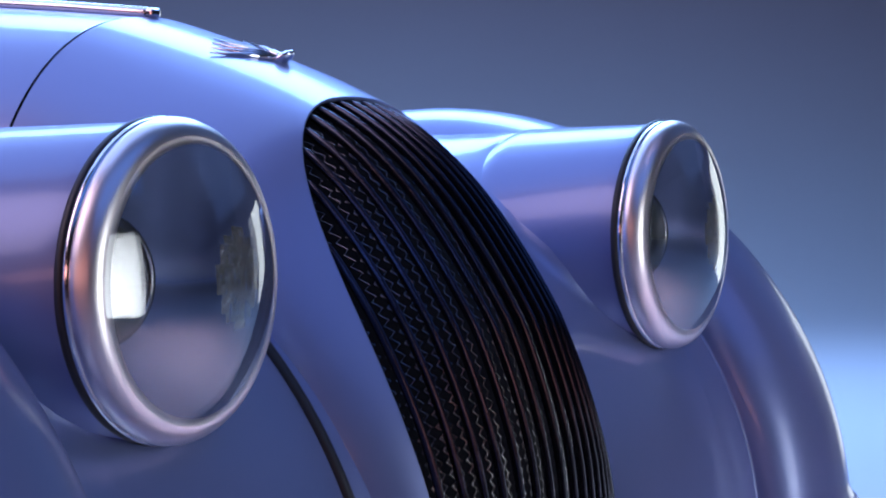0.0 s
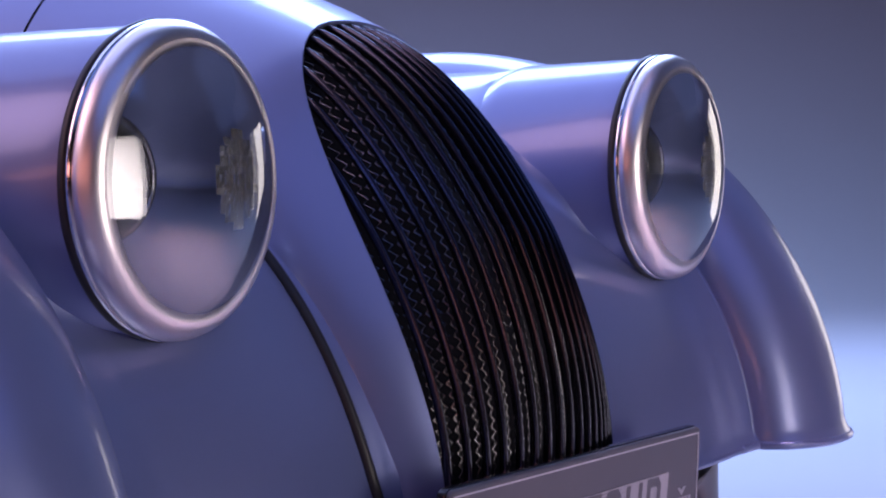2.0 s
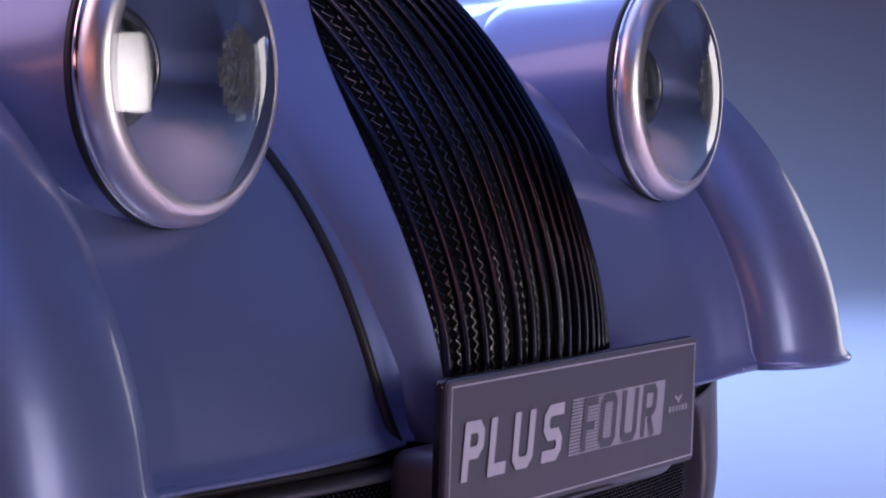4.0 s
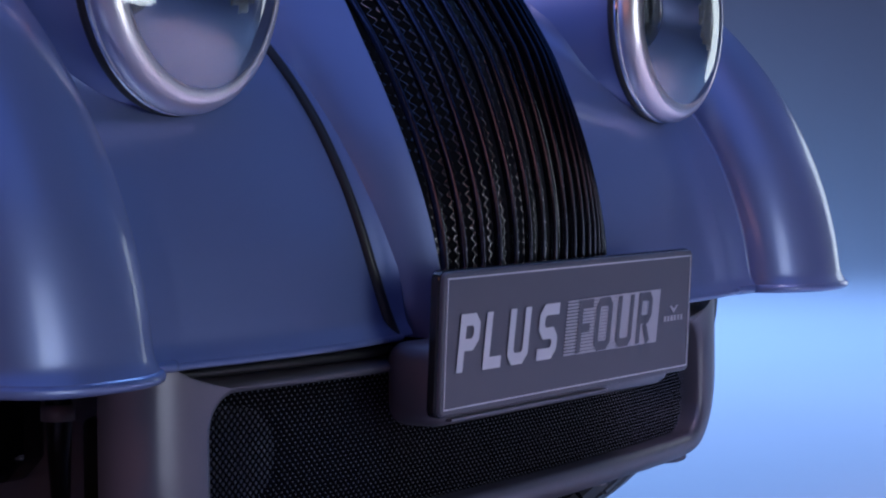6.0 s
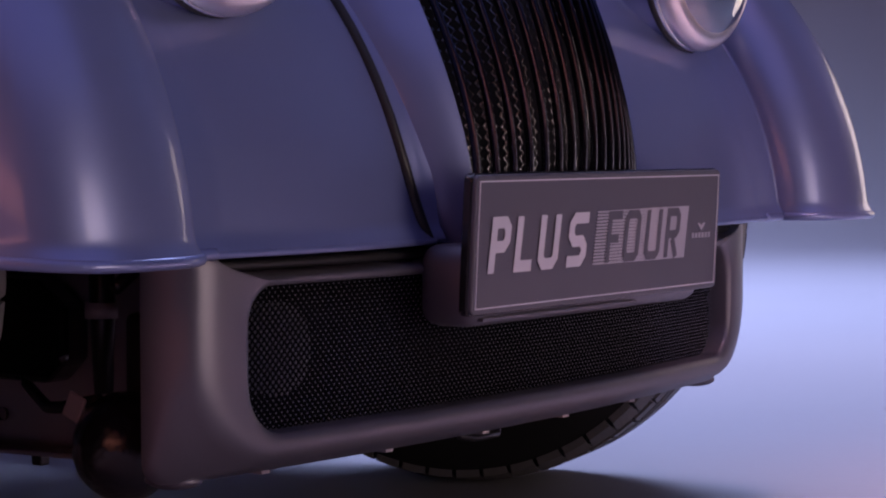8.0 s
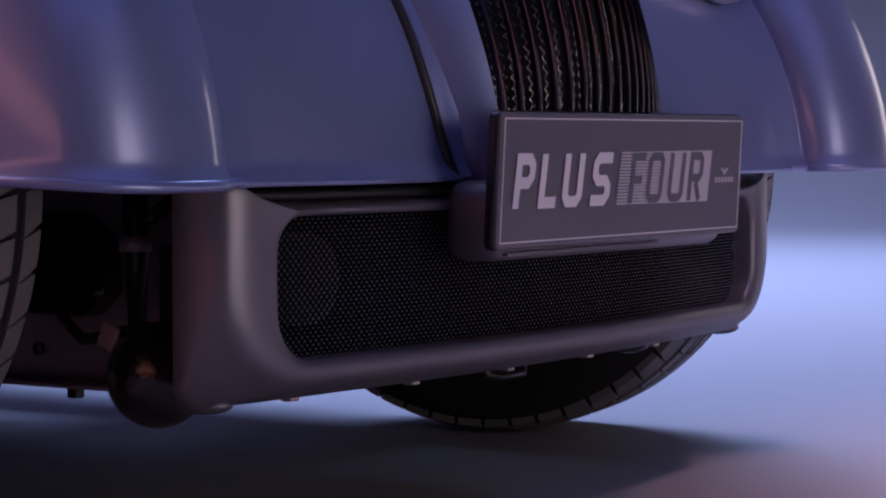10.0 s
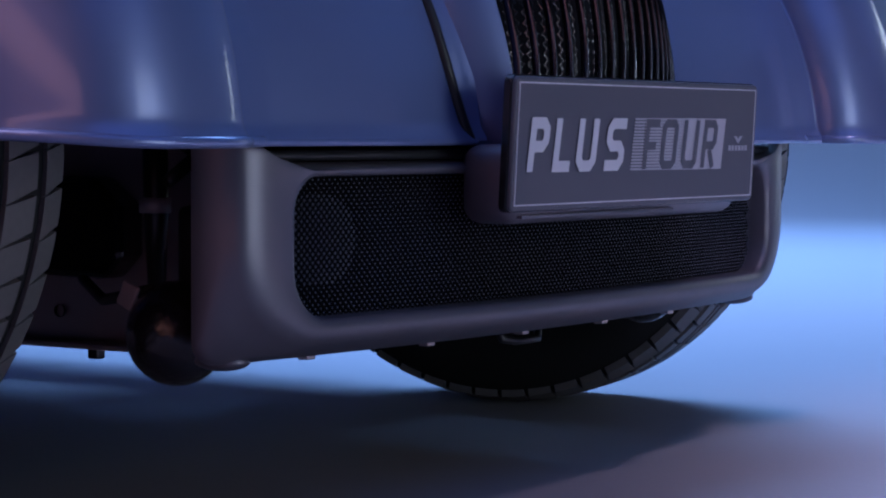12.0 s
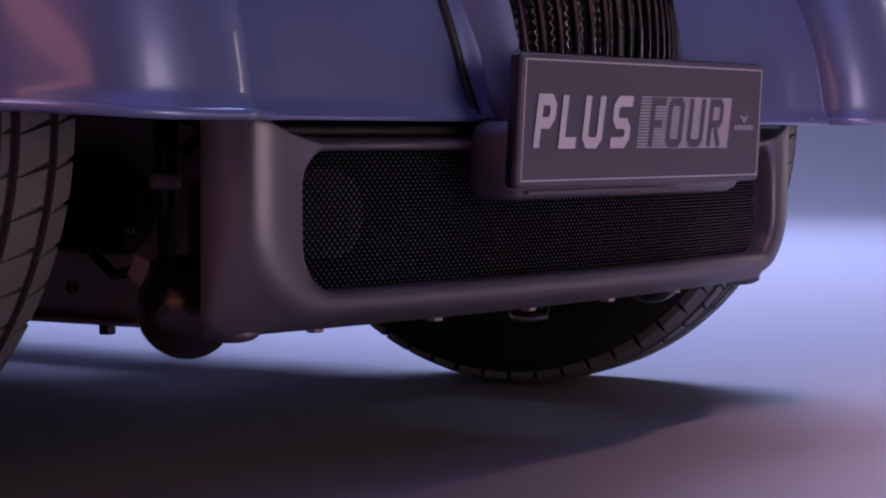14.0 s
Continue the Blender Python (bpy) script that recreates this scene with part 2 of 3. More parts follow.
# winged emblem as a plain chrome shape
bm = bmesh.new()
bmesh.ops.create_uvsphere(bm, u_segments=16, v_segments=8, radius=0.011)
bmesh.ops.scale(bm, vec=(0.9, 1.2, 0.4), verts=bm.verts)
p = cowl_point(0, 0.42)
bmesh.ops.transform(bm, matrix=Matrix.Translation(p + Vector((0, 0, 0.003))) @ pose(0, 0, 0, -28), verts=bm.verts)
emblem = part("emblem", bm, CHROME, car, "small polished winged emblem")
for sx in (-1, 1):
    for k in range(4):
        p0, p1 = cowl_point(0.02, 0.42), cowl_point(0.05 + 0.035 * k, 0.68 - 0.03 * k)
        a, b = Vector((sx * 0.004, p0.y, p0.z + 0.003)), Vector((sx * p1.x, p1.y, p1.z + 0.0025))
        tube("feather", [a, a.lerp(b, 0.4) + Vector((0, 0, 0.001)), b], [0.003, 0.0028, 0.0008], CHROME, emblem, sides=6, flat=0.8)

# grille: recess, woven wire and upright slats
grille = obj("grille", arch(lambda s, d: lip_point(s, 0.009) + Vector((0, d, 0)), [0, 0.06]), grid(2, n_arch), GLOSS_BLACK, car, "black slatted grille over woven wire")
back = []
zs = np.linspace(0.318, 0.742, 40)
for z in zs:
    for x in np.linspace(-1, 1, 9):
        w = 0.150 - 0.65 * max(0, 0.5 - z) ** 2 if z < 0.5 else 0.150 * max(0.0, 1 - ((z - 0.5) / 0.2435) ** 3) ** 0.4
        back.append((x * w, lean(z) + 0.040 - 0.04 * (1 - x * x), z))
# near-black sheet behind the wire, the recess's shade in its colour
obj("grille_shade_sheet", back, grid(len(zs), 9), SHADE_AND_MESH, grille)


def half_width(z):
    if z <= 0.5:
        return 0.1525 - 0.65 * (0.5 - z) ** 2
    u = (z - 0.5) / 0.2405
    return 0.1525 * max(0.0, 1 - u ** 3) ** 0.4


def crown(x):
    """Height at which a slat meets the arch."""
    return 0.5 + 0.2405 * (1 - min(1, abs(x) / 0.1525) ** 2.5) ** (1 / 3)


def bow(x, z):
    """How far the bars swell forwards of the opening's edge."""
    drop = max(0.0, crown(x) - z)
    low = 0.55 + 0.45 * min(1, max(0, (z - 0.36) / 0.20))
    return 0.070 * max(0, 1 - (x / 0.157) ** 2) * (1 - math.exp(-drop / 0.045)) * low


COUNT, STEP = 17, 0.0179
for i in range(COUNT):
    x = (i - COUNT // 2) * STEP
    top, low = crown(x), 0.322
    zz = [low + (top - low) * (1 - (1 - k / 44) ** 1.5) for k in range(45)]
    path = [(x, lean(z) + 0.0045 - bow(x, z), z) for z in zz]
    rad = [0.0040] * 41 + [0.0038, 0.0034, 0.0028, 0.0016]
    v, f = tube_data(path, rad, 12, 0.42)
    obj("slat", v, f, SLAT, grille)

# crimped wire behind the slats: upright zigzag strands that meet in diamonds
wv, wf = [], []
KINK = 0.0046
for k in range(-18, 19):
    pts = []
    for j in range(int(0.42 / KINK) + 1):
        z = 0.322 + j * KINK
        side = 1 if (j + k) % 2 else -1
        x = k * STEP / 2 + side * 0.0037
        if abs(x) < half_width(z) - 0.002:
            pts.append(Vector((x, lean(z) + 0.0175 - 0.9 * bow(x, z) + 0.0012 * side, z)))
    if len(pts) > 1:
        v, f = tube_data(pts, 0.00062, 4)
        wf += [tuple(i + len(wv) for i in ff) for ff in f]
        wv += v
obj("woven_wire", wv, wf, MESH_WIRE, grille)["kind"] = "stuff"

# wings with the aprons and lamp pods drawn out of them
LAMP_X, LAMP_Z, LAMP_R = 0.412, 0.6125, 0.1115
CREASE = 0.530
CY, CZ, WA, WB = 0.36, 0.30, 0.475, 0.445


def swell(x):
    """How far the wing's arch stands above or below its crest, across the car."""
    d = -0.056 + 0.010 * math.sin(math.pi * min(1, max(0, (x - 0.19) / 0.28)))
    if x > CREASE:
        t = min(1, (x - CREASE) / (0.615 - CREASE))
        d += (-d) * math.sqrt(1 - (1 - t) ** 2)
    if x > 0.615:
        t = min(1, (x - 0.615) / 0.115)
        d = -0.125 * (1 - (1 - t ** 2.5) ** 0.4)
    return d


def pod_face(x, z):
    """The pod is hollow behind the lamp."""
    return 0.030 if (x - LAMP_X) ** 2 + (z - LAMP_Z) ** 2 > 0.098 ** 2 else 0.15


def pod_reach(x, phi):
    """Distance from the arch's centre to the outside of the lamp's pod, or 0."""
    c, s = math.cos(phi), math.sin(phi)
    best = 0.0
    for k in range(60):
        r = 0.25 + k * 0.005
        y, z = CY - r * c, CZ + r * s
        q = min(0.36, max(0.0, y + 0.007))
        R = 0.1050 + 0.16 * q + 0.5 * q * q
        zc = 0.7185 - R - 0.02 * q
        if y > pod_face(x, z) and (x - LAMP_X - 0.12 * q) ** 2 + (z - zc) ** 2 < R * R:
            best = r
    return best


def soft_max(a, b, k):
    h = max(k - abs(a - b), 0) / k
    return max(a, b) + h * h * k / 4


def refine(x, phi):
    r = pod_reach(x, phi)
    if not r:
        return 0.0
    c, s = math.cos(phi), math.sin(phi)
    lo, hi = r, r + 0.005
    for _ in range(7):
        m = (lo + hi) / 2
        y, z = CY - m * c, CZ + m * s
        q = min(0.36, max(0.0, y + 0.007))
        R = 0.1050 + 0.16 * q + 0.5 * q * q
        if y > pod_face(x, z) and (x - LAMP_X - 0.12 * q) ** 2 + (z - (0.7185 - R - 0.02 * q)) ** 2 < R * R:
            lo = m
        else:
            hi = m
    return lo


XS = [0.17 + 0.36 * i / 90 for i in range(91)] + [CREASE + 0.12 * (i / 36) ** 2 for i in range(1, 37)] + [0.65 + 0.0799 * math.sin(i / 22 * math.pi / 2) for i in range(1, 23)]


def wing_angles(x, v):
    """Angle and radius of the bare arch; v 0 at the lower edge, up over the arch and down behind."""
    d = swell(x)
    low = math.asin((0.322 + 1.0 * max(0, x - 0.66) ** 2 - CZ) / (WB + d))
    phi = low + v * (radians(150) - low)
    base = 1.0 / math.sqrt((math.cos(phi) / (WA + d)) ** 2 + (math.sin(phi) / (WB + d)) ** 2)
    return phi, base, 0.006 * math.exp(-((phi - low) * WA / 0.010) ** 2)


def pod_rise(x, v, phi, base):
    if v > 0.1 and x < 0.62 and phi < radians(125):
        fade = min(1, max(0, (radians(125) - phi) / radians(30)))
        return (soft_max(base, refine(x, phi), 0.04) - base) * fade
    return 0.0


NV = 250
VS = [(j / (NV - 1)) ** 1.35 for j in range(NV)]
angles = [[wing_angles(x, v) for v in VS] for x in XS]
rise = np.array([[pod_rise(x, v, a[0], a[1]) for v, a in zip(VS, line)] for x, line in zip(XS, angles)])
for _ in range(6):
    wide = np.pad(rise, 1, mode="edge")
    rise = (wide[1:-1, 1:-1] * 2 + wide[:-2, 1:-1] + wide[2:, 1:-1] + wide[1:-1, :-2] + wide[1:-1, 2:]) / 6
field = []
for x, line, ups in zip(XS, angles, rise):
    radii = [a[1] + a[2] + up for a, up in zip(line, ups)]
    field.append([Vector((x, CY - r * math.cos(a[0]), CZ + r * math.sin(a[0]))) for r, a in zip(radii, line)])


def flush(rows, sign):
    return [(sign * p.x, p.y, p.z) for r in rows for p in r]


def flip(faces, sign):
    return [tuple(reversed(f)) for f in faces] if sign < 0 else faces


for sign in (-1, 1):
    w = obj("wing", flush(field, sign), flip(grid(len(XS), NV), -sign), PAINT, car, "painted front wing with its lamp pod")
    sleeve = []
    for k in range(30):
        y = -0.0095 + 0.26 * k / 29
        q = max(0.0, y + 0.007)
        R = 0.1075 + 0.16 * q + 0.5 * q * q - 0.016 * min(1, max(0, (q - 0.15) / 0.05)) - 0.0015 * math.exp(-(y + 0.0095) / 0.003)
        zc = 0.721 - (0.1075 + 0.16 * q + 0.5 * q * q) - 0.02 * q
        for j in range(96):
            a = 2 * math.pi * j / 96
            sleeve.append((sign * (LAMP_X + 0.12 * q + R * math.cos(a)), y, zc + R * math.sin(a)))
    obj("lamp_pod", sleeve, flip(grid(30, 96, True), sign), PAINT, w, "painted lamp pod")
    # rolled lower edge and the edge of the wheel arch
    low_edge = [Vector((sign * r[0].x, r[0].y + 0.002, r[0].z)) for r in field if r[0].x > 0.486]
    arch_edge = [Vector((sign * p.x, p.y, p.z)) for p in field[-1]]
    tube("rolled_edge", low_edge + arch_edge[2::3], 0.0045, PAINT, w, sides=8)
    ap = [Vector((sign * r[0].x, r[0].y + 0.001, r[0].z - 0.001)) for r in field if 0.186 < r[0].x < 0.495]
    tube("apron_edge", ap, 0.003, PAINT, w, sides=8)
    # rubber piping between cowl and apron
    pipe = []
    for k in range(34):
        z = 0.320 + 0.25 * k / 33
        x = 0.186 + 0.038 * (1 - math.exp(-(z - 0.32) / 0.04)) if sign < 0 else 0.184 + 0.3 * (z - 0.32) ** 2
        d = swell(x)
        c = math.sqrt(max(0, 1 - ((z - CZ) / (WB + d)) ** 2))
        pipe.append(Vector((sign * x, CY - (WA + d) * c - 0.001, z)))
    tube("piping", pipe, 0.0052, RUBBER, w, "dark rubber piping", 8)


# headlamps
def headlamp(sign):
    c = (sign * LAMP_X, 0.0, LAMP_Z)
    bowl = lathe("headlamp", [(0.0, 0.112), (0.04, 0.112), (0.070, 0.092), (0.084, 0.052), (0.089, 0.012), (0.0902, -0.028)], c, DULL, car, "round headlamp with a polished rim and clear lens")
    lathe("gasket", [(0.1045, -0.001), (0.1085, -0.003), (0.1118, -0.005), (0.1126, -0.008), (0.1116, -0.011), (0.106, -0.012)], c, RUBBER, bowl, "black rubber gasket", 96)
    lathe("seat_ring", [(0.107, -0.0095), (0.1108, -0.0105), (0.1120, -0.0130), (0.1112, -0.0155), (0.1085, -0.0165)], c, CHROME, bowl, "thin polished ring", 96)
    rim = [(0.1075, -0.0150), (0.1104, -0.0160), (0.1116, -0.0185), (0.1112, -0.0225), (0.1095, -0.0270), (0.1066, -0.0310), (0.1030, -0.0338),
           (0.0990, -0.0352), (0.0950, -0.0354), (0.0922, -0.0345), (0.0908, -0.0325), (0.0903, -0.0290), (0.0903, -0.0150)]
    lathe("bezel", rim, c, BEZEL, bowl, "polished chrome bezel", 112)
    dome = [(0.1015 * math.sin(a) / math.sin(0.62), -0.0335 - 0.1015 / math.sin(0.62) * (math.cos(a) - math.cos(0.62)) * 0.72) for a in np.linspace(0.62, 0.0, 18)]
    inner = [(r * 0.975, d + 0.003) for r, d in reversed(dome)]
    lens = lathe("lens", dome + inner, c, GLASS, bowl, "clear domed glass", 96)
    lens.visible_shadow = False
    # projector in the bowl
    pc = (c[0] - 0.038, 0.0, c[2] + 0.002)
    lathe("projector_ring", [(0.029, 0.104), (0.029, 0.068), (0.0285, 0.063), (0.0265, 0.061), (0.0245, 0.064), (0.0245, 0.085)], pc, REFLECTOR, bowl, "bright projector ring", 48)
    lathe("projector_lens", [(0.0245 * math.sin(a), 0.078 - 0.018 * math.cos(a)) for a in np.linspace(math.pi / 2, 0, 8)], pc, CRYSTAL, bowl, "faceted projector lens", 24)
    # cluster of cut-glass facets beside the projector, turned outwards, for its reflected glimmer
    rnd, fv2, ff2 = random.Random(5), [], []
    mid, right, up = Vector((c[0] + 0.034, 0.008, c[2])), Vector((0.80, -0.60, 0)), Vector((0, 0, 1))
    for i in range(-5, 6):
        for j in range(-5, 6):
            if i * i + j * j > 26:
                continue
            n0 = len(fv2)
            for di, dj in ((0, 0), (1, 0), (1, 1), (0, 1)):
                p = mid + right * ((i + di - 0.5) * 0.0045) + up * ((j + dj - 0.5) * 0.0050)
                fv2.append(p + Vector((0.6, 0.8, 0)) * rnd.uniform(-0.0016, 0.0016))
            ff2.append((n0, n0 + 1, n0 + 2, n0 + 3))
    obj("glimmer_facets", fv2, ff2, CRYSTAL, bowl, "cut-glass facets standing in for the projector's reflection in the bowl", smooth=False)
    for k in range(5):
        box("light_element", (0.0014, 0.002, 0.0022), (c[0] + 0.066, 0.030, c[2] - 0.008 + 0.007 * k), REFLECTOR, bowl, bevel=0.0008)
    # drain notch below the rim
    box("rim_clip", (0.010, 0.012, 0.006), (c[0] + 0.004, 0.0, c[2] - LAMP_R - 0.001), GLOSS_BLACK, bowl, bevel=0.0015)


for sign in (-1, 1):
    headlamp(sign)


# lower intake housing
def front_y(x):
    return -0.072 + 0.132 * x * x


H_LOW, H_TOP, M_LOW, M_TOP, M_HALF = 0.148, 0.307, 0.182, 0.296, 0.424


def rounded(half, low, top, r, n=8, rt=None):
    pts = []
    rt = r if rt is None else rt
    for sx, sz, a0 in ((1, 1, 0), (-1, 1, 90), (-1, -1, 180), (1, -1, 270)):
        q = rt if sz > 0 else r
        cx, cz = sx * (half - q), top - q if sz > 0 else low + q
        for k in range(n + 1):
            a = radians(a0 + 90 * k / n)
            pts.append((cx + q * math.cos(a), cz + q * math.sin(a)))
    return pts


def loop_on(half, low, top, r, rt):
    """Points round a rounded rectangle, alike in count for every ring."""
    pts = rounded(half, low, top, r, 10, rt)
    out = []
    # the same share of points on each side and corner, so that rings match
    for c in range(4):
        arc = pts[c * 11:(c + 1) * 11]
        nxt = pts[((c + 1) * 11) % 44]
        out += arc
        m = 30 if c % 2 == 0 else 8
        out += [(arc[-1][0] + (nxt[0] - arc[-1][0]) * k / m, arc[-1][1] + (nxt[1] - arc[-1][1]) * k / m) for k in range(1, m)]
    return out


rings = []


def lifted(x, z):
    """The ends of the surround run up behind the wings."""
    return z + 0.02 * min(1, max(0, (abs(x) - 0.44) / 0.02)) * min(1, max(0, (z - 0.27) / 0.03))


H_HALF = 0.489
# from the back edge round the rolled-under lower lip to the mouth
HOOPS = [(H_HALF - 0.004, H_LOW + 0.002, H_TOP - 0.002, 0.016, 0.006, 0.050), (H_HALF - 0.001, H_LOW, H_TOP, 0.020, 0.006, 0.045),
         (H_HALF, H_LOW + 0.001, H_TOP, 0.028, 0.006, 0.034), (H_HALF - 0.001, H_LOW + 0.006, H_TOP, 0.074, 0.006, 0.020),
         (H_HALF - 0.005, H_LOW + 0.012, H_TOP - 0.001, 0.082, 0.006, 0.008), (H_HALF - 0.013, H_LOW + 0.0165, H_TOP - 0.003, 0.078, 0.008, 0.0015),
         (H_HALF - 0.030, H_LOW + 0.021, H_TOP - 0.005, 0.064, 0.010, -0.001), (M_HALF + 0.008, M_LOW - 0.006, M_TOP + 0.004, 0.044, 0.030, -0.0015),
         (M_HALF + 0.002, M_LOW - 0.001, M_TOP + 0.001, 0.041, 0.030, 0.001), (M_HALF, M_LOW, M_TOP, 0.040, 0.030, 0.005),
         (M_HALF - 0.002, M_LOW + 0.001, M_TOP - 0.001, 0.039, 0.029, 0.03)]
for half, low, top, r, rt, dy in HOOPS:
    rings.append([(x, front_y(x) + dy, lifted(x, z)) for x, z in loop_on(half, low, top, r, rt)])
nr = len(rings[0])
housing = obj("intake_housing", [p for r in rings for p in r], [tuple(reversed(f)) for f in grid(len(rings), nr, True)], SATIN, car, "satin grey lower intake surround")
# near-black sheet that paints the shade in the gap above the surround
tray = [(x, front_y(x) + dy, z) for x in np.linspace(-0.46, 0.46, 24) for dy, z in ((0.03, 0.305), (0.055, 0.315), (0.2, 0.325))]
obj("gap_shade_sheet", tray, grid(24, 3), SHADE_AND_MESH, housing)
strip = [(x, front_y(x) + 0.012, 0.3125) for x in np.linspace(-0.455, -0.19, 14)]
for sign in (-1, 1):
    tube("gap_strip", [(sign * -x, y, z) for x, y, z in strip], 0.0042, RUBBER, housing, "black rubber strip", 8)
# near-black sheet behind the mesh stands in for the intake's dark depth
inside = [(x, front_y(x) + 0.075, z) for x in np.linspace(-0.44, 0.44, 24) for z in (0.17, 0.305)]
obj("intake_shade_sheet", inside, grid(24, 2), SHADE_AND_MESH, housing)
wv, wf = [], []
PITCH = 0.0048


def add_tube(pts, r, sides=4):
    v, f = tube_data(pts, r, sides)
    n0 = len(wv)
    wf.extend(tuple(i + n0 for i in ff) for ff in f)
    wv.extend(v)


for sense in (-1, 1):
    for k in range(-108, 109):
        x0 = k * PITCH * 1.4
        pts = []
        for j in range(8):
            z = M_LOW + (M_TOP - M_LOW) * j / 7
            x = x0 + sense * (z - 0.239)
            if abs(x) < M_HALF:
                pts.append((x, front_y(x) + 0.022 + sense * 0.0004, z))
        if len(pts) > 1:
            add_tube(pts, 0.0012)
obj("intake_wire", wv, wf, SHADE_AND_MESH, housing, "fine black intake mesh")["kind"] = "stuff"
kv, kf = [], []
half_step = PITCH * 0.7
for a in range(-150, 151):
    for b in range(-19, 20):
        if (a + b) % 2 or abs(a * half_step) > M_HALF - 0.004 or abs(b * half_step) > 0.055:
            continue
        x, z = a * half_step, 0.239 + b * half_step
        y = front_y(x) + 0.0196
        n0 = len(kv)
        r = 0.00095
        kv += [(x, y - 0.0011, z), (x + r, y, z), (x, y, z + r), (x - r, y, z), (x, y, z - r)]
        kf += [(n0, n0 + 2, n0 + 1), (n0, n0 + 3, n0 + 2), (n0, n0 + 4, n0 + 3), (n0, n0 + 1, n0 + 4)]
obj("intake_knot_field", kv, kf, KNOT, housing, smooth=False)["kind"] = "stuff"
lathe("horn_disc", [(0.0, -0.004), (0.02, -0.005), (0.034, -0.003), (0.037, 0.002), (0.037, 0.02)], (-0.352, front_y(0.352) + 0.030, 0.243), KNOT, car, "round horn behind the intake mesh", 40)

for sign in (-1, 1):
    bm = bmesh.new()
    bmesh.ops.create_uvsphere(bm, u_segments=20, v_segments=10, radius=1)
    bmesh.ops.scale(bm, vec=(0.020, 0.024, 0.008), verts=bm.verts)
    bmesh.ops.translate(bm, vec=(sign * 0.450, 0.006, 0.1500), verts=bm.verts)
    part("surround_foot", bm, SATIN, housing)

# plate carrier and plate
carrier = part("plate_carrier", box_bm((0.424, 0.058, 0.068), (0, -0.0885, 0.2870), 0.016, 4), SATIN, car, "satin grey plate carrier")
PLATE_Y, PLATE_Z, PW, PH = -0.1275, 0.3215, 0.458, 0.114
TILT = Matrix.Translation((0, PLATE_Y, PLATE_Z)) @ pose(0, 0, 0, 3.0)


def plate_obj(name, pts, depth, front, mat, parent, label="", bev=0.0):
    """A flat shape in the plate's plane: pts in x, z; front face at -front."""
    bm = bmesh.new()
    f = bm.faces.new([bm.verts.new((x, -front, z)) for x, z in pts])
    ex = bmesh.ops.extrude_face_region(bm, geom=[f])
    bmesh.ops.translate(bm, vec=(0, depth, 0), verts=[g for g in ex["geom"] if isinstance(g, bmesh.types.BMVert)])
    if bev:
        edges = [e for e in bm.edges if abs(e.verts[0].co.y - e.verts[1].co.y) < 1e-7]
        bmesh.ops.bevel(bm, geom=edges, offset=bev, segments=3, affect="EDGES", profile=0.5)
    bmesh.ops.transform(bm, matrix=TILT, verts=bm.verts)
    return part(name, bm, mat, parent, label, smooth=False)


plate = plate_obj("display_plate", rounded(PW / 2, -PH / 2, PH / 2, 0.006, 5), 0.013, 0.0, PLATE, car, "slate grey lettered front plate with a pale border", 0.0022)
plate_obj("plate_edge", rounded(PW / 2 + 0.0012, -PH / 2 - 0.0012, PH / 2 + 0.0012, 0.007, 5), 0.009, -0.0035, GLOSS_BLACK, plate, "dark plate edge", 0.002)
inset = 0.0052
for x0, x1, z0, z1 in ((-1, 1, 1, 1), (-1, 1, -1, -1), (-1, -1, -1, 1), (1, 1, -1, 1)):
    hx, hz, t = PW / 2 - inset, PH / 2 - inset, 0.0006
    pts = [(x0 * hx - t, z0 * hz - t), (x1 * hx + t, z0 * hz - t), (x1 * hx + t, z1 * hz + t), (x0 * hx - t, z1 * hz + t)]
    plate_obj("border_line", pts, 0.001, 0.0006, PRINT, plate)


SLANT = 0.125


def stroke(pts, width, closed=False):
    """Quads along a line with mitred corners."""
    n, left, right = len(pts), [], []
    for i, p in enumerate(pts):
        a = pts[i - 1] if i or closed else None
        b = pts[(i + 1) % n] if i < n - 1 or closed else None
        d0 = (Vector(p) - Vector(a)).normalized() if a else (Vector(b) - Vector(p)).normalized()
        d1 = (Vector(b) - Vector(p)).normalized() if b else d0
        n0, n1 = Vector((-d0.y, d0.x)), Vector((-d1.y, d1.x))
        m = (n0 + n1).normalized()
        m *= width / 2 / max(0.4, m.dot(n0))
        left.append(Vector(p) + m)
        right.append(Vector(p) - m)
    run = range(n if closed else n - 1)
    return left + right, [(i, (i + 1) % n, n + (i + 1) % n, n + i) for i in run]


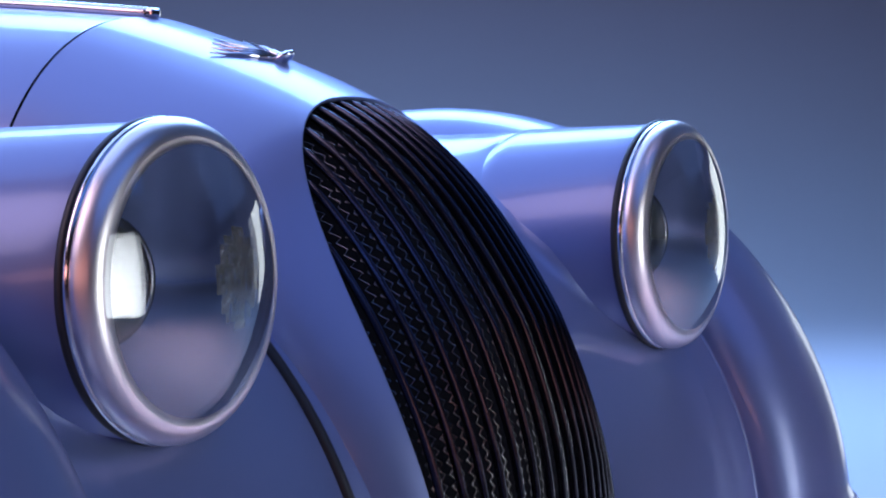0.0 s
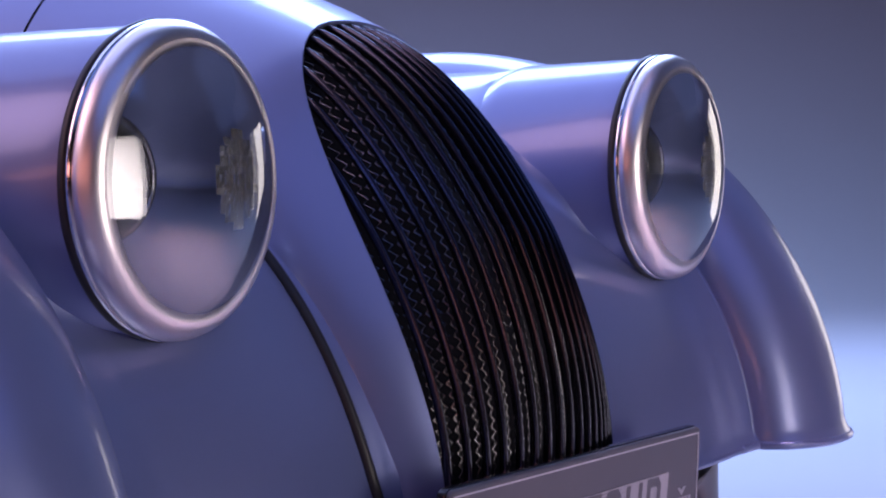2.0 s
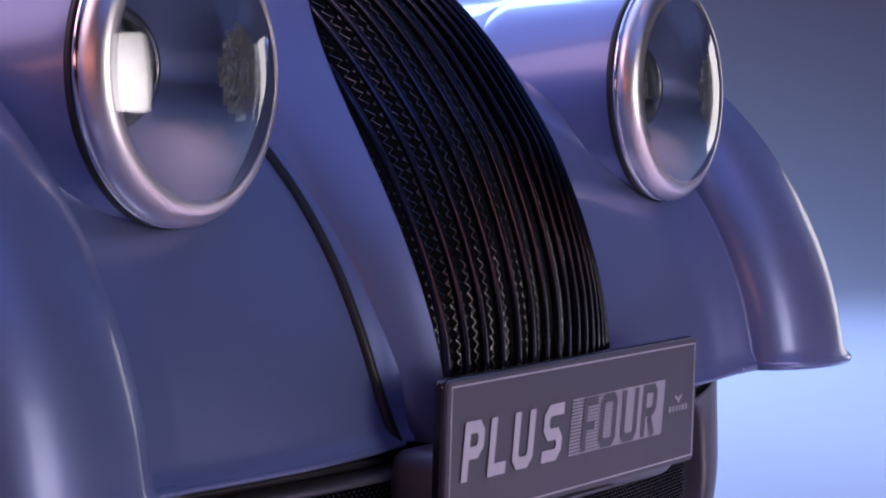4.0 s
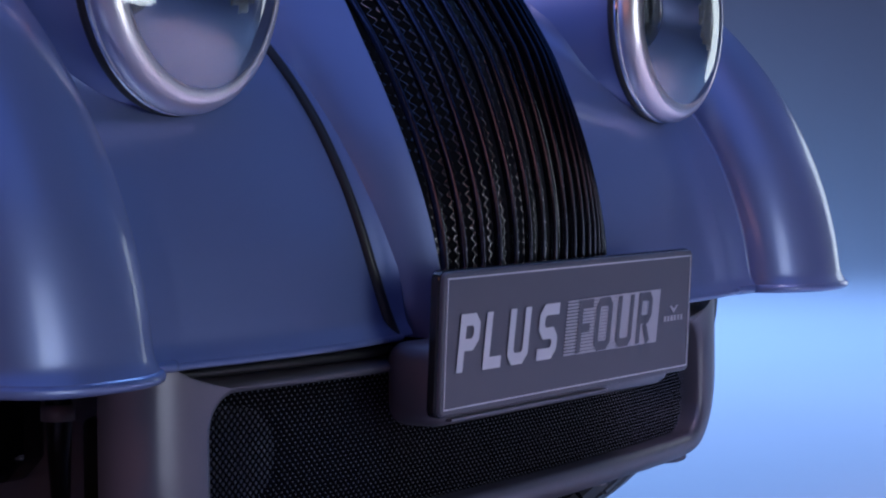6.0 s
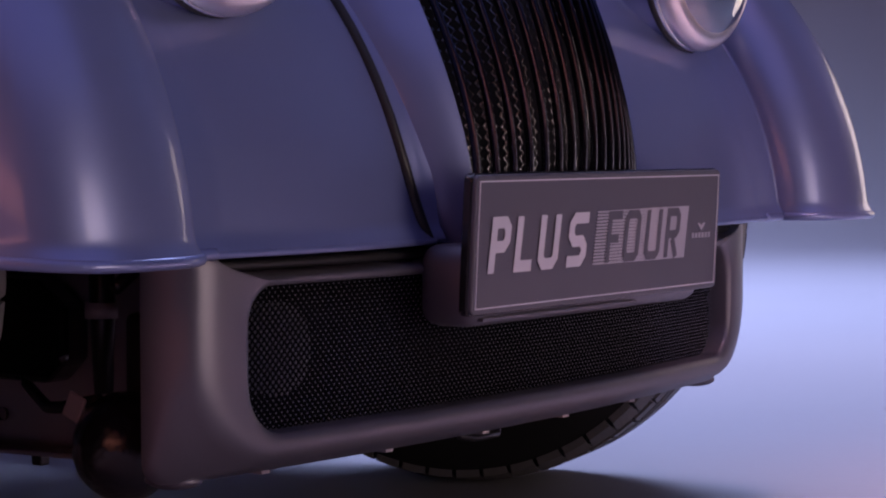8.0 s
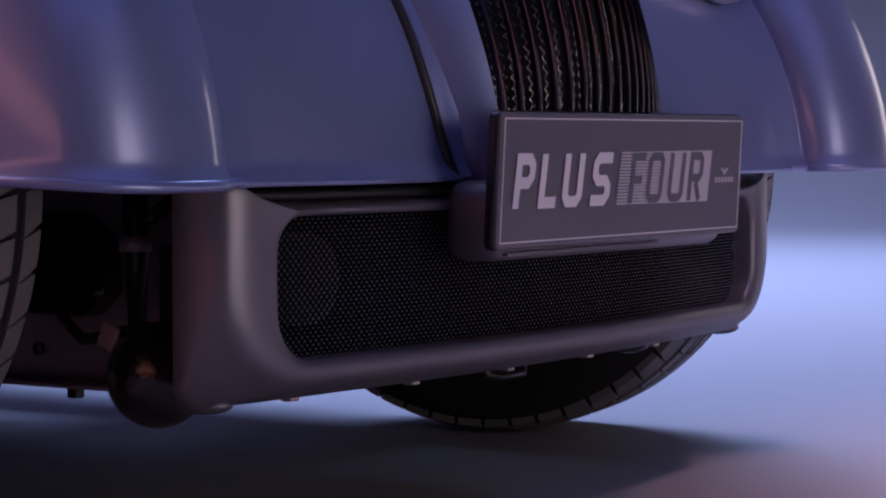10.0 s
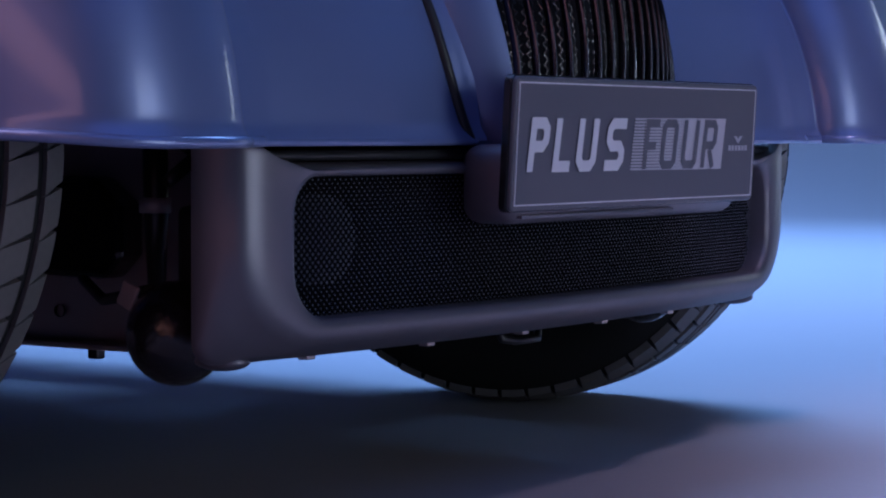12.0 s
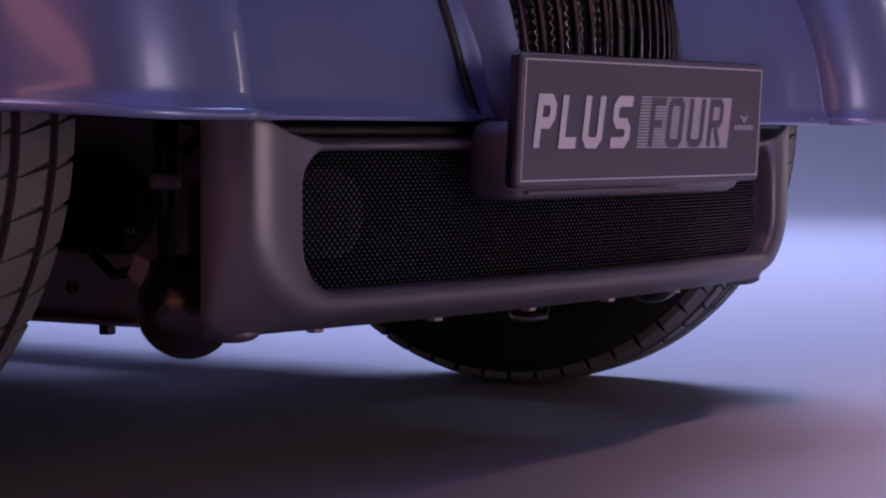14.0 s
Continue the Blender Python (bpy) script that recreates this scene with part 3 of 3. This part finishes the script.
def letter(ch, x0, x1, z0, z1, mat, front, w):
    """A squared, slightly slanted capital drawn with even strokes."""
    h = w / 2
    l, r, lo, hi, c = x0 + h, x1 - h, z0 + h * 0.85, z1 - h * 0.85, w * 0.55
    mid = z0 + (z1 - z0) * 0.47
    bowl = [(l, z0), (l, hi), (r - c, hi), (r, hi - c), (r, mid + c), (r - c, mid), (l + h, mid)]
    lines = {
        "P": [bowl],
        "R": [bowl, [((l + r) / 2, mid - h), (r, z0)]],
        "L": [[(l, z1), (l, lo), (x1, lo)]],
        "U": [[(l, z1), (l, lo + c), (l + c, lo), (r - c, lo), (r, lo + c), (r, z1)]],
        "S": [[(x1, hi), (l + c, hi), (l, hi - c), (l, mid + c), (l + c, mid), (r - c, mid), (r, mid - c), (r, lo + c), (r - c, lo), (x0, lo)]],
        "F": [[(l, z0), (l, hi), (x1, hi)], [(l + h, mid), (x1 - h, mid)]],
    }
    lines = lines.get(ch, [])
    parts = [stroke(q, w) for q in lines]
    if ch == "O":
        parts = [stroke([(l, lo + c), (l + c, lo), (r - c, lo), (r, lo + c), (r, hi - c), (r - c, hi), (l + c, hi), (l, hi - c)], w, True)]
    verts, faces = [], []
    for v, f in parts:
        faces += [tuple(i + len(verts) for i in q) for q in f]
        verts += [TILT @ Vector((p.x + SLANT * p.y, -front, p.y)) for p in v]
    return obj("letter", verts, faces, mat, plate, smooth=False)


for ch, x0, x1 in (("P", -0.2053, -0.1735), ("L", -0.1638, -0.1346), ("U", -0.1244, -0.0895), ("S", -0.0735, -0.0395)):
    letter(ch, x0, x1, -0.0236, 0.0221, PRINT, 0.0012, 0.0098)


def slanted(x0, x1, z0, z1):
    return [(x0 + SLANT * z0, z0), (x1 + SLANT * z0, z0), (x1 + SLANT * z1, z1), (x0 + SLANT * z1, z1)]


BOX = (-0.0237, 0.1577, -0.0249, 0.0235)
bars = 17
for k in range(bars):
    h = (BOX[3] - BOX[2]) / bars
    z = BOX[2] + h * (k + 0.5)
    e = SLANT * z
    plate_obj("stripe", [(BOX[0] + e, z - h * 0.28), (0.0755 + e, z - h * 0.46), (0.0755 + e, z + h * 0.46), (BOX[0] + e, z + h * 0.28)], 0.0006, 0.0008, PANEL, plate)
plate_obj("print_panel", slanted(0.0757, BOX[1], BOX[2], BOX[3]), 0.0006, 0.0008, PANEL, plate)
for ch, x0, x1 in (("F", -0.0031, 0.0232), ("O", 0.0294, 0.0612), ("U", 0.0716, 0.1036), ("R", 0.1130, 0.1420)):
    letter(ch, x0, x1, -0.0234, 0.0218, PLATE, 0.0013, 0.0078)
plate_obj("print_mark", [(0.181, 0.0065), (0.186, 0.0065), (0.190, 0.0035), (0.194, 0.0065), (0.199, 0.0065), (0.190, -0.0005)], 0.0006, 0.0008, PANEL, plate)
for k in range(6):
    plate_obj("print_bar", [(0.170 + 0.007 * k, -0.0075), (0.1745 + 0.007 * k, -0.0075), (0.1745 + 0.007 * k, -0.0025), (0.170 + 0.007 * k, -0.0025)], 0.0006, 0.0008, PANEL, plate)
plate_obj("plate_foot", [(-0.2, -0.0640), (0.075, -0.0640), (0.075, -0.0615), (-0.2, -0.0615)], 0.02, -0.006, SATIN, plate)

# wheels
WR, WW = 0.322, 0.195


def wheel(sign, across, along, steer):
    c = Vector((sign * across, along, WR))
    rim = lathe("wheel", [(0.03, -0.03), (0.06, -0.02), (0.12, 0.0), (0.19, 0.02), (0.203, 0.075), (0.206, 0.08), (0.200, -0.08), (0.185, -0.06), (0.19, 0.0)], c, STEEL, car, "front wheel with a dark rim and road tyre", 48, "x")
    h = WW / 2
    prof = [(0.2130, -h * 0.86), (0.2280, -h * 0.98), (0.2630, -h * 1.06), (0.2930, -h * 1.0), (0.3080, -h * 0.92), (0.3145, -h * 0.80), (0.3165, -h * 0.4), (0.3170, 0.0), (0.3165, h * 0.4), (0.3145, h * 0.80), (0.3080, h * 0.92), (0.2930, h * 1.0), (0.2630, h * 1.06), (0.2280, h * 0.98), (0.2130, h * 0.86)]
    # carcass coloured near black, so grooves and sidewalls look shaded
    tyre = lathe("tyre", prof, c, TYRE_SHADE, rim, "black road tyre with a blocky tread", 96, "x")
    # tread blocks in five ribs
    verts, faces = [], []
    ribs = [(-0.96, -0.66, 56, 0.16), (-0.53, -0.17, 60, 0.22), (-0.05, 0.05, 60, 0.05), (0.17, 0.53, 60, -0.22), (0.66, 0.96, 56, -0.16)]
    for ri, (a, b, n, skew) in enumerate(ribs):
        for k in range(n):
            step = 2 * math.pi / n
            t0 = k * step
            n0 = len(verts)
            for r in (WR - 0.0005, WR - 0.009):
                for i in range(4):
                    for e in (a, b):
                        fill = 0.84 if e == a else 0.97
                        ang = t0 + fill * step * i / 3 + skew * step * ((e - a) / (b - a)) + ri * 0.02
                        x = e * h
                        rr = r - 0.0075 * max(0, abs(e) - 0.5) ** 1.5 * 4
                        verts.append((c.x + sign * x, c.y + rr * math.cos(ang), c.z + rr * math.sin(ang)))
            for i in range(3):
                q = n0 + i * 2
                faces.append((q, q + 1, q + 3, q + 2))
                faces.append((q + 8, q + 10, q + 11, q + 9))
                faces.append((q, q + 2, q + 10, q + 8))
                faces.append((q + 1, q + 9, q + 11, q + 3))
            faces.append((n0, n0 + 8, n0 + 9, n0 + 1))
            faces.append((n0 + 6, n0 + 7, n0 + 15, n0 + 14))
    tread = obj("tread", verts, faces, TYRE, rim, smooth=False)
    turn = Matrix.Translation(c) @ pose(0, 0, 0, 0, 0, steer) @ Matrix.Translation(-c)
    for ob in (rim, tyre, tread):
        ob.data.transform(turn)


wheel(-1, 0.650, 0.400, 4.0)
wheel(1, 0.615, 0.375, 11.0)

# the unseen tub behind the bonnet, plain shapes added to block light underneath
tub = part("unseen_body_tub", box_bm((1.18, 2.7, 0.66), (0, 2.52, 0.49), 0.12, 5), PAINT, car)
part("scuttle", box_bm((1.0, 0.5, 0.62), (0, 1.2, 0.48), 0.08, 4), PAINT, tub)
for sign in (-1, 1):
    part("running_board", box_bm((0.22, 2.2, 0.04), (sign * 0.66, 1.75, 0.22), 0.015, 3), PAINT, tub)
    part("rear_wing", box_bm((0.24, 1.0, 0.55), (sign * 0.67, 3.2, 0.46), 0.11, 4), PAINT, tub)
# hidden box inside the bonnet, added to stop overhead light leaking through
part("bonnet_light_block", box_bm((0.52, 0.90, 0.42), (0, 0.62, 0.40), 0.02, 2), SHADE_AND_MESH, tub)
# added box closing the space behind the wings against light from above
part("wing_light_block", box_bm((1.36, 0.26, 0.44), (0, 0.87, 0.42), 0.03, 2), PAINT, tub)
part("belly", box_bm((0.54, 2.6, 0.03), (0, 1.6, 0.17), 0.008, 2), STEEL, tub)
for sign in (-1, 1):
    lathe("rear_wheel", [(0.2, -0.08), (0.29, -0.10), (0.31, -0.07), (0.31, 0.07), (0.29, 0.10), (0.2, 0.08), (0.05, 0.05), (0.0, 0.05)], (sign * 0.66, 2.95, 0.31), TYRE, car, "rear road wheel", 48, "x")

# chassis and running gear seen under the wing
for sign in (-1, 1):
    s = sign
    side = box("chassis_side", (0.006, 0.62, 0.22), (s * 0.282, 0.47, 0.248), ALU, car, "bare metal chassis side panel")
    box("side_flange", (0.03, 0.62, 0.005), (s * 0.296, 0.47, 0.137), ALU, side)
    lathe("rivet", [(0.0, -0.004 * s), (0.004, -0.004 * s), (0.006, -0.001 * s), (0.006, 0.002 * s)][::1], (s * 0.2865, 0.327, 0.166), STEEL, side, n=16, axis="x")
    box("bolt", (0.012, 0.012, 0.012), (s * 0.296, 0.275, 0.131), STEEL, side)
    bm = bmesh.new()
    ring = [bm.verts.new((0, 0.235 + 0.048 + 0.058 * a, 0.245 + 0.046 * b)) for a, b in ((-1, -0.55), (-0.62, -1), (0.9, -0.95), (1, -0.8), (1, 0.6), (0.72, 1), (-0.4, 1), (-1, 0.45))]
    f = bm.faces.new(ring)
    ex = bmesh.ops.extrude_face_region(bm, geom=[f])
    bmesh.ops.translate(bm, vec=(s * 0.035, 0, 0), verts=[g for g in ex["geom"] if isinstance(g, bmesh.types.BMVert)])
    bmesh.ops.translate(bm, vec=(s * 0.286, 0, 0), verts=bm.verts)
    bmesh.ops.bevel(bm, geom=bm.edges[:], offset=0.006, segments=2, affect="EDGES", profile=0.5)
    part("axle_housing", bm, GLOSS_BLACK, car, "black drive housing beside the chassis", smooth=False)
    tube("damper", [(s * 0.362, 0.15, 0.36), (s * 0.360, 0.15, 0.27), (s * 0.359, 0.15, 0.20)], [0.011, 0.011, 0.008], STEEL, car, "dark suspension damper", 14)
    tube("damper_collar", [(s * 0.361, 0.15, 0.275), (s * 0.361, 0.15, 0.262)], 0.014, ALU, car, sides=14)
    tube("brace", [(s * 0.404, 0.10, 0.290), (s * 0.340, 0.10, 0.325)], 0.006, STEEL, car, "dark diagonal brace", 8)
    tube("brace", [(s * 0.404, 0.10, 0.330), (s * 0.345, 0.10, 0.300)], 0.005, STEEL, car, "dark diagonal brace", 8)
    tube("lower_arm", [(s * 0.56, 0.40, 0.20), (s * 0.42, 0.45, 0.185), (s * 0.30, 0.50, 0.18)], [0.014, 0.012, 0.012], STEEL, car, "dark lower suspension arm", 10)
    tube("hose", [(s * 0.33, 0.26, 0.20), (s * 0.36, 0.21, 0.185), (s * 0.39, 0.17, 0.19), (s * 0.40, 0.12, 0.20)], 0.005, RUBBER, car, "black rubber hose", 8)
    bm = bmesh.new()
    bmesh.ops.create_uvsphere(bm, u_segments=32, v_segments=18, radius=0.0440)
    bmesh.ops.scale(bm, vec=(1.0, 0.95, 1.0), verts=bm.verts)
    bmesh.ops.translate(bm, vec=(s * 0.402, 0.092, 0.1645), verts=bm.verts)
    horn = part("horn", bm, WRINKLED, car, "glossy black round horn")
    box("horn_bracket", (0.004, 0.018, 0.022), (s * 0.425, 0.125, 0.196), ALU, horn, turn=pose(0, 0, 0, 25, 0, 0))
    box("mount_block", (0.05, 0.06, 0.07), (s * 0.365, 0.075, 0.235), STEEL, car, "dark mounting block", bevel=0.008)
tray = box("undertray", (0.54, 0.9, 0.006), (0, 0.52, 0.150), STEEL, car, "dark flat undertray", bevel=0.001)
box("engine_bulkhead", (0.56, 0.01, 0.20), (0, 0.14, 0.24), SHADE_AND_MESH, car, bevel=0.001)
for x in (-0.36, -0.2, -0.05, 0.1, 0.25):
    box("tray_screw", (0.012, 0.010, 0.005), (x, front_y(x) + 0.045, 0.1475), ALU, tray, bevel=0.001)
tube("tow_eye", [(0.0, 0.03, 0.146), (0.0, 0.026, 0.134), (0.02, 0.022, 0.131), (0.06, 0.022, 0.131), (0.07, 0.028, 0.138), (0.07, 0.03, 0.146)], 0.004, STEEL, car, "dark steel towing loop", 8)
